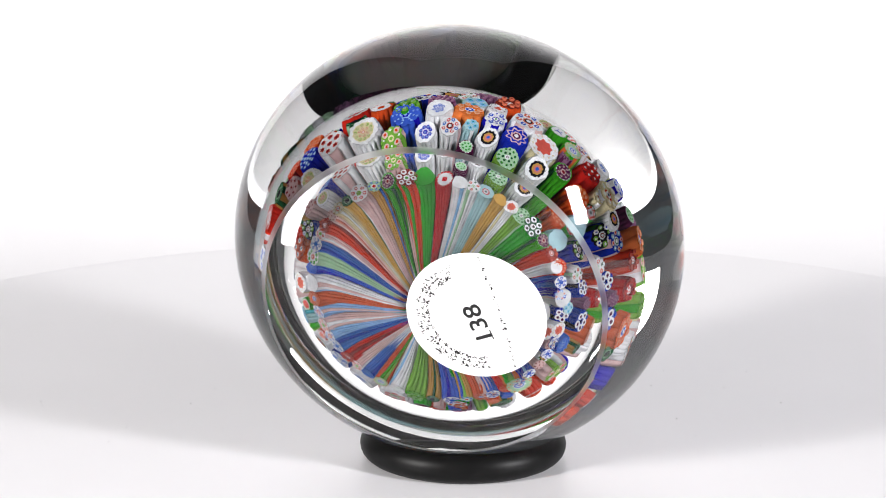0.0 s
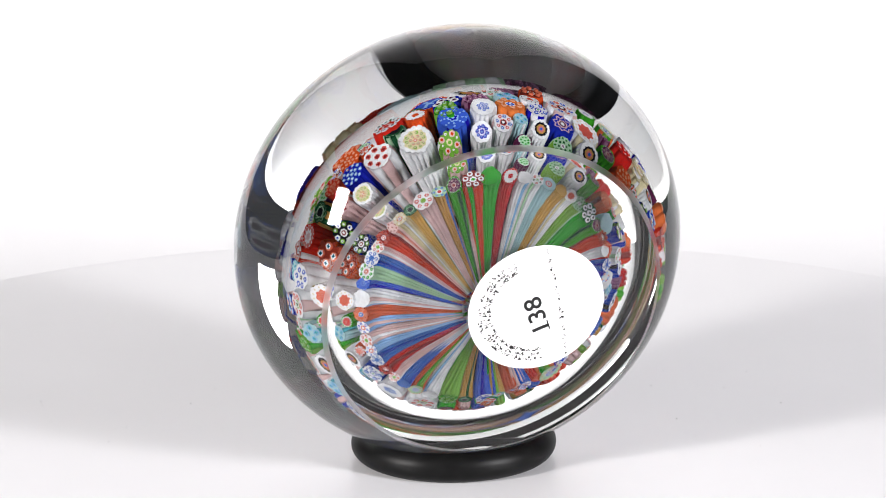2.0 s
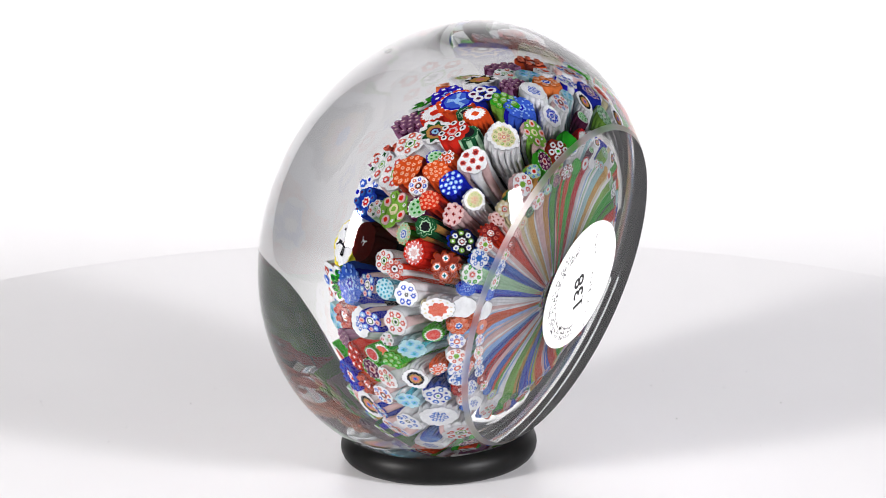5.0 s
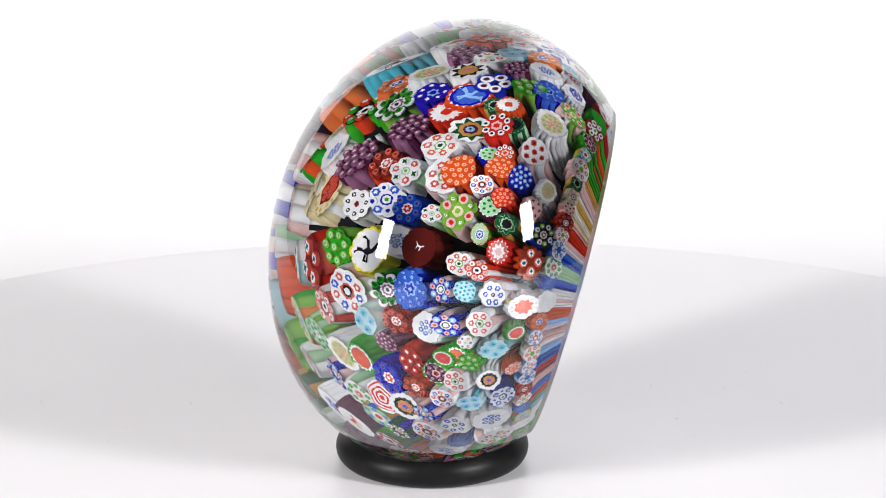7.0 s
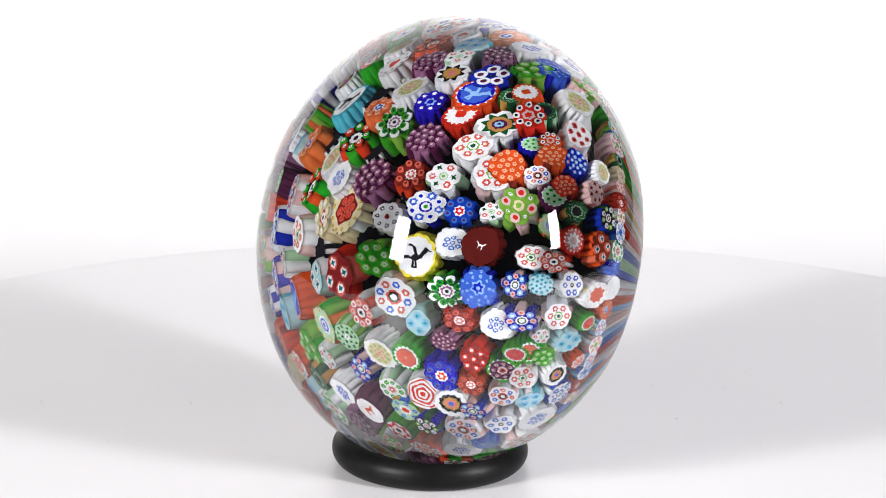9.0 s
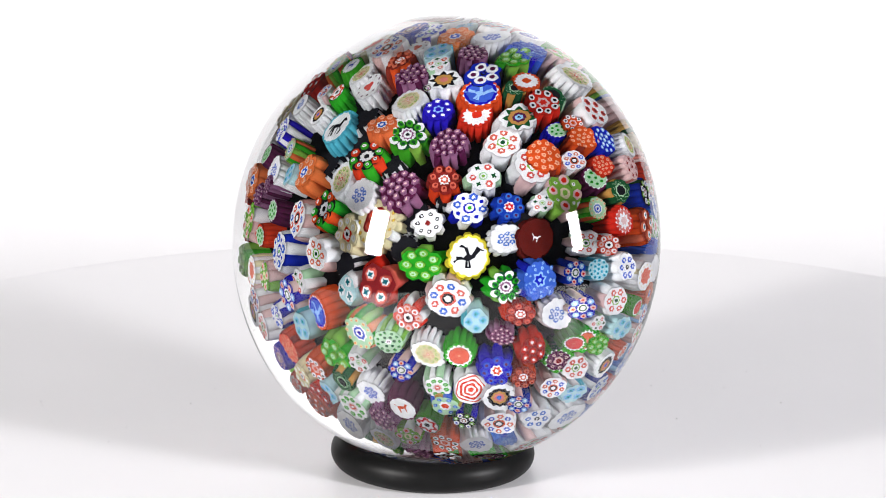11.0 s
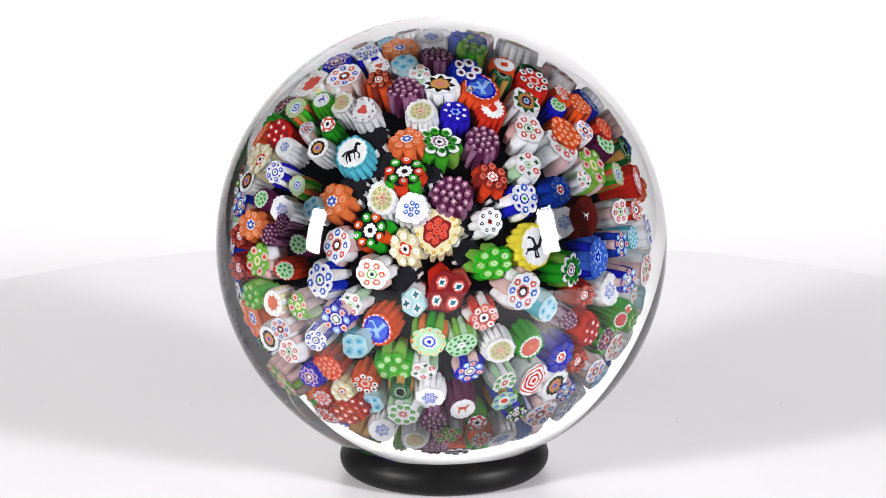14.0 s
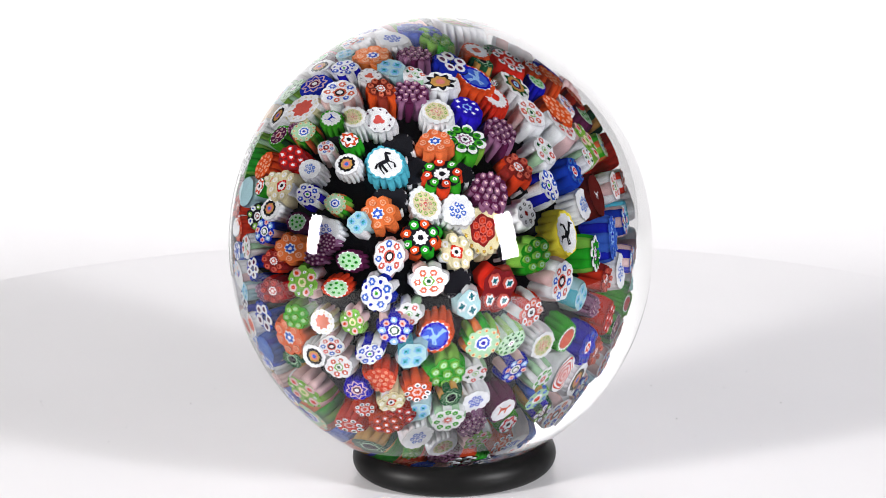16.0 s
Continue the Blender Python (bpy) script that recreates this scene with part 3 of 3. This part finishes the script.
cane("blu", 30.5, -150.7, 2.67)
cane("ogs", 30.6, 77.6, 2.77)
cane("gdot", 31.8, 97.1, 2.38)
cane("gpet", 34.2, -89.2, 2.98)
cane("rbird", 34.8, 47.3, 2.76)
cane("wrb", 36.0, -3.8, 2.61)
cane("wmix", 36.2, 28.5, 2.01)
cane("pur", 37.3, -112.2, 2.60)
cane("orng", 37.4, -73.2, 2.41)
cane("wmix", 38.5, -137.8, 2.38)
cane("wg", 38.8, 116.8, 2.49)
cane("tclov", 39.7, 147.4, 2.08)
cane("orng", 40.7, -24.8, 2.61)
cane("wb", 41.3, -170.1, 2.48)
cane("wmix", 41.7, 78.5, 1.88)
cane("bst2", 42.5, 99.9, 1.98)
cane("blu", 43.0, 12.1, 2.65)
cane("bdot", 43.1, -155.9, 2.23)
cane("bst2", 43.3, 30.9, 2.50)
cane("gpet", 43.7, 168.2, 2.57)
cane("lime", 44.2, 65.0, 2.81)
cane("gwm", 44.5, 129.5, 2.24)
cane("tclov", 44.7, 45.4, 2.33)
cane("horse", 45.0, -48.5, 2.89)
cane("bstar", 46.1, -97.7, 2.23)
cane("wg", 46.7, -83.3, 2.45)
cane("tclov", 47.0, -19.7, 1.77)
cane("pgreen", 50.1, -3.8, 1.85)
cane("pur", 50.8, 148.1, 1.64)
cane("wr", 51.0, -128.6, 2.66)
cane("mintw", 51.1, 113.1, 2.01)
cane("wred", 51.4, -112.7, 2.25)
cane("kgreen", 51.5, 71.5, 1.84)
cane("dkdog", 51.7, -169.9, 2.86)
cane("redh", 52.1, 159.7, 2.09)
cane("wb", 52.8, 83.3, 2.24)
cane("blud", 54.3, 174.6, 2.81)
cane("wmix", 55.0, -156.8, 1.58)
cane("rpan", 55.0, 58.4, 1.95)
cane("mosq", 55.2, 19.7, 1.89)
cane("wr", 56.0, -142.4, 2.80)
cane("blu", 56.3, 34.1, 1.98)
cane("rgreen", 56.8, 5.6, 1.81)
cane("ogs", 57.0, -25.9, 1.67)
cane("pdog", 57.0, 95.8, 2.30)
cane("wheart", 57.1, -63.0, 2.21)
cane("wk", 57.4, -41.5, 1.82)
cane("bdot", 57.6, 136.1, 2.50)
cane("spiral", 57.9, 123.5, 2.62)
cane("pur", 58.0, -11.3, 1.31)
cane("wgearb", 58.4, -92.6, 2.40)
cane("pur", 58.6, -79.6, 2.41)
cane("rbird", 59.7, -107.1, 2.96)
cane("wb", 60.1, -16.1, 2.18)
cane("olivep", 60.1, 111.1, 2.05)
cane("redb", 60.2, 45.0, 2.28)
cane("gstar", 61.2, -50.4, 1.53)
cane("mintw", 61.4, 75.5, 2.37)
cane("redb", 61.9, -139.9, 2.73)
cane("wgear", 62.4, -123.4, 2.57)
cane("tclov", 63.2, 64.5, 1.91)
cane("pur", 63.3, 86.3, 2.08)
cane("reds", 63.6, 149.4, 2.16)
cane("crm", 64.2, 53.7, 1.87)
cane("mosq", 65.3, -154.3, 2.82)
cane("wb", 65.4, 164.2, 2.37)
cane("wmix", 65.5, -86.8, 1.66)
cane("redh", 66.1, -73.1, 1.99)
cane("wg", 66.1, -58.9, 2.00)
cane("wor", 66.6, 15.9, 1.93)
cane("gstar", 67.1, 100.9, 1.73)
cane("wrb", 67.2, 24.8, 1.87)
cane("wk", 67.4, 128.8, 2.42)
cane("bst2", 67.9, 179.2, 1.82)
cane("wrb", 68.2, -45.0, 1.30)
cane("blu", 68.2, -27.5, 1.80)
cane("redh", 68.3, 139.4, 1.89)
cane("pansy", 68.4, -102.2, 2.41)
cane("reds", 68.6, 60.7, 2.26)
cane("kblu", 68.8, 113.7, 1.68)
cane("wr", 69.7, 32.5, 2.05)
cane("bflow", 70.3, 42.8, 1.91)
cane("mosq", 70.4, 1.5, 2.38)
cane("wb", 70.4, -36.1, 1.68)
cane("pgreen", 71.4, -18.2, 1.56)
cane("wr", 72.0, -171.1, 2.01)
cane("gbug", 72.6, -54.7, 1.61)
cane("bgreen", 73.1, -133.0, 1.63)
cane("wrb", 73.3, -144.4, 1.75)
cane("tclov", 73.8, -82.5, 2.03)
cane("rpan", 74.1, -123.0, 2.31)
cane("orng", 74.2, -9.5, 2.35)
cane("wb", 75.3, 71.3, 2.26)
cane("wheart", 75.5, -75.1, 1.57)
cane("bst2", 75.8, 130.2, 1.65)
cane("gpk", 75.9, 149.5, 2.15)
cane("wred", 76.6, -113.1, 1.85)
cane("pur", 76.6, -93.0, 1.95)
cane("ogs", 78.0, -160.7, 1.56)
cane("wk", 78.2, 26.4, 1.86)
cane("teal", 78.3, -179.4, 1.69)
cane("lime", 78.4, 12.5, 2.04)
cane("rpan", 79.0, 101.1, 1.79)
cane("pgreen", 79.7, -151.1, 1.96)
cane("redb", 80.3, -138.4, 2.09)
cane("ogs", 81.3, -46.7, 1.81)
cane("wrb", 82.0, 139.7, 1.91)
cane("reds", 82.2, -37.6, 2.24)
cane("gwm", 83.0, 157.4, 1.91)
cane("crm", 83.0, -28.2, 2.27)
cane("lime", 83.9, -103.1, 2.17)
cane("redh", 85.0, -4.9, 1.86)
cane("wk", 88.4, -20.6, 1.67)
cane("crm", 88.7, -29.2, 1.57)
cane("orng", 88.8, 19.6, 2.60)
cane("redh", 89.5, 4.6, 2.05)
cane("wor", 90.8, -54.0, 2.60)
cane("bst2", 91.7, -13.4, 1.86)
cane("kgreen", 94.7, 27.4, 1.67)
cane("gpk", 96.0, -43.4, 1.67)
cane("redb", 99.5, -33.4, 2.05)
cane("pansy", 102.4, 13.3, 2.23)
cane("pansy", 103.0, -1.9, 1.67)
cane("wmix", 106.5, -8.7, 1.58)
cane("pteal", 109.9, -26.4, 2.23)
cane("blud", 111.3, 24.6, 1.86)
cane("redb", 115.5, -15.1, 1.67)
cane("wor", 123.0, 18.4, 1.86)
cane("wpl", 128.0, 7.5, 2.23)
cane("pur", 63.6, -7.1, 1.63)
cane("kgreen", 70.5, -113.6, 1.50)
cane("bst2", 74.5, 168.3, 2.04)
cane("mosq", 73.1, 91.8, 1.81)
cane("gwm", 77.5, 156.5, 1.57)
cane("reds", 75.2, 59.4, 2.18)
cane("rpan", 75.7, 50.4, 1.46)
cane("wrb", 78.5, -64.0, 2.51)
cane("wrb", 79.2, 119.8, 2.38)
cane("rpan", 80.2, -132.4, 1.44)
cane("wg", 78.2, 81.4, 1.95)
cane("kring", 81.1, -121.0, 1.69)
cane("rosr", 81.7, -172.1, 1.71)
cane("redb", 84.5, -147.7, 1.76)
cane("wmix", 85.2, 163.3, 1.24)
cane("orng", 85.0, -81.8, 2.14)
cane("wr", 85.4, 147.9, 2.05)
cane("pur", 87.0, -46.5, 1.22)
cane("wb", 88.0, 106.2, 2.15)
cane("rstar", 89.2, -165.1, 1.94)
cane("blu", 88.1, -72.3, 1.81)
cane("wr", 89.5, 170.8, 2.20)
cane("lime", 89.4, 156.2, 1.66)
cane("wb", 88.7, -91.0, 2.12)
cane("lime", 93.7, 77.3, 1.21)
cane("wbs", 89.9, 126.0, 2.10)
cane("kgreen", 89.7, -155.9, 1.82)
cane("pur", 90.2, 86.3, 1.90)
cane("rpan", 94.3, 55.0, 1.97)
cane("bst", 90.5, -139.6, 1.97)
cane("wbs", 91.9, -179.2, 2.00)
cane("blud", 92.2, -101.2, 2.35)
cane("blud", 93.0, 112.2, 1.40)
cane("holes", 93.7, -129.3, 2.36)
cane("kgreen", 100.5, 67.4, 2.29)
cane("rgkr", 93.8, 93.3, 1.73)
cane("tclov", 94.6, 138.0, 1.91)
cane("pur", 98.6, 5.7, 1.42)
cane("gstar", 98.4, -26.8, 1.23)
cane("mosq", 100.6, 39.5, 2.80)
cane("bflow", 94.1, -63.1, 2.11)
cane("tclov", 96.5, -77.9, 1.22)
cane("wg", 98.2, -115.2, 2.62)
cane("tclov", 98.8, 161.4, 2.02)
cane("rosb", 99.6, -148.6, 1.74)
cane("wk", 99.9, 148.8, 2.04)
cane("blud", 109.1, 62.1, 1.21)
cane("wrb", 99.7, -84.6, 1.67)
cane("gstar", 112.0, 84.2, 2.10)
cane("blud", 102.4, 86.5, 1.27)
cane("wk", 100.9, -71.0, 1.82)
cane("gpk", 102.7, 100.1, 1.84)
cane("kblu", 98.0, -17.7, 2.16)
cane("wg", 104.4, -140.6, 1.78)
cane("rclov", 105.2, -166.3, 2.29)
cane("wbr", 103.6, -92.6, 1.81)
cane("wb", 104.7, 126.8, 2.84)
cane("ogs", 114.3, 53.4, 2.77)
cane("wr", 106.4, 111.7, 2.71)
cane("tclov", 113.7, 5.5, 1.22)
cane("mosq", 105.7, -104.9, 2.09)
cane("wk", 103.4, -51.3, 2.02)
cane("gwm", 107.2, 167.8, 1.47)
cane("wor", 107.5, 178.0, 2.35)
cane("kblu", 107.8, -155.8, 2.02)
cane("blu", 107.7, 139.2, 2.12)
cane("rosb", 117.2, 68.2, 1.44)
cane("redb", 103.0, 84.2, 1.40)
cane("wgear", 117.6, 32.8, 1.50)
cane("gdot", 106.0, -62.3, 1.88)
cane("redb", 109.4, 68.6, 1.22)
cane("rosb", 105.2, 92.8, 1.24)
cane("rosb", 118.4, 25.4, 1.22)
cane("rosb", 116.4, -28.7, 1.22)
cane("orng", 109.9, 83.4, 1.22)
cane("rpan", 109.7, 152.8, 1.33)
cane("pgreen", 107.9, -77.3, 1.22)
cane("bst2", 118.6, -2.0, 1.23)
cane("green", 117.0, -92, 2.0)
cane("wred", 117.0, -83, 1.6)
cane("wpl", 117.0, -76, 1.4)
cane("wmix", 117.0, -70, 1.3)
cane("tealr", 117.0, -64, 1.5)
cane("ochre", 117.0, -57, 1.3)
cane("wor", 117.0, -51, 1.4)
cane("gdot", 117.0, -45, 1.7)
cane("limed", 117.0, -38, 2.0)
cane("gpk", 117.0, -30, 1.5)
cane("redh", 117.0, -23, 1.5)
cane("wpl", 117.0, -16, 1.5)
cane("bluep", 117.0, -8, 1.4)
cane("wpl", 117.0, 0, 1.9)
cane("pansy", 117.0, 9, 1.6)
cane("wor", 117.0, 17, 1.6)
cane("blu", 117.0, 24, 1.4)
cane("bluep", 117.0, 31, 1.3)
cane("rosb", 117.0, 38, 1.3)
cane("bluep", 117.0, 45, 1.3)
cane("bst2", 117.0, 52, 1.4)
cane("redb", 117.0, 59, 1.4)
cane("bluep", 117.0, 66, 1.4)
cane("orng", 117.0, 72, 1.4)
cane("olivep", 117.0, 79, 1.2)
cane("bluep", 117.0, 86, 1.7)
cane("kgreen", 117.0, 95, 1.3)
cane("lime", 117.0, 103, 1.9)
cane("wpl", 117.0, 112, 1.7)
cane("ogs", 117.0, 120, 1.5)
cane("blud", 117.0, 127, 1.4)
cane("pinkp", 117.0, 133, 1.3)
cane("redh", 117.0, 139, 1.5)
cane("bluep", 117.0, 146, 1.5)
cane("lav", 117.0, 152, 1.4)
cane("pinkp", 117.0, 158, 1.6)
cane("lav", 117.0, 165, 1.4)
cane("orng", 117.0, 172, 1.7)
cane("wpl", 117.0, 180, 2.1)
cane("blud", 117.0, -172, 1.4)
cane("mintw", 117.0, -166, 1.8)
cane("bluep", 117.0, -159, 1.6)
cane("pinkp", 117.0, -153, 1.3)
cane("redh", 117.0, -148, 1.5)
cane("rosb", 117.0, -142, 1.2)
cane("crm", 117.0, -137, 1.3)
cane("kgreen", 117.0, -131, 1.3)
cane("pinkp", 117.0, -124, 1.9)
cane("olivep", 117.0, -116, 1.3)
cane("gpk", 117.0, -109, 1.6)
cane("rgkr", 117.0, -100, 2.0)
cane("lace", 36.4, -54.4, 2.4)
cane("lace", 38.9, -36.0, 2.4)
cane("lace", 12.4, -131.0, 2.3)
cane("lace", 7.4, 163.4, 2.2)
cane("lace", 17.8, 35.2, 2.2)
cane("lace", 48.5, -165.3, 2.2)
cane("lace", 46.9, -59.7, 2.4)
cane("lace", 66.6, -48.9, 2.2)
cane("lace", 26.3, -136.2, 2.0)
cane("lace", 27.1, 14.0, 2.0)
cane("lace", 25.7, -78.8, 2.0)


def motions():
    rows = [i * 1.0 for i in range(17)]
    body = Matrix.Translation(CENTRE) @ pose(0, 0, 0, -(90 - TILT), 0, 0)
    walk(paperweight, [(t, turn(t) @ body) for t in rows])
    walk(ring, [(t, turn(t) @ Matrix.Translation(RING_AT)) for t in rows])


motions()
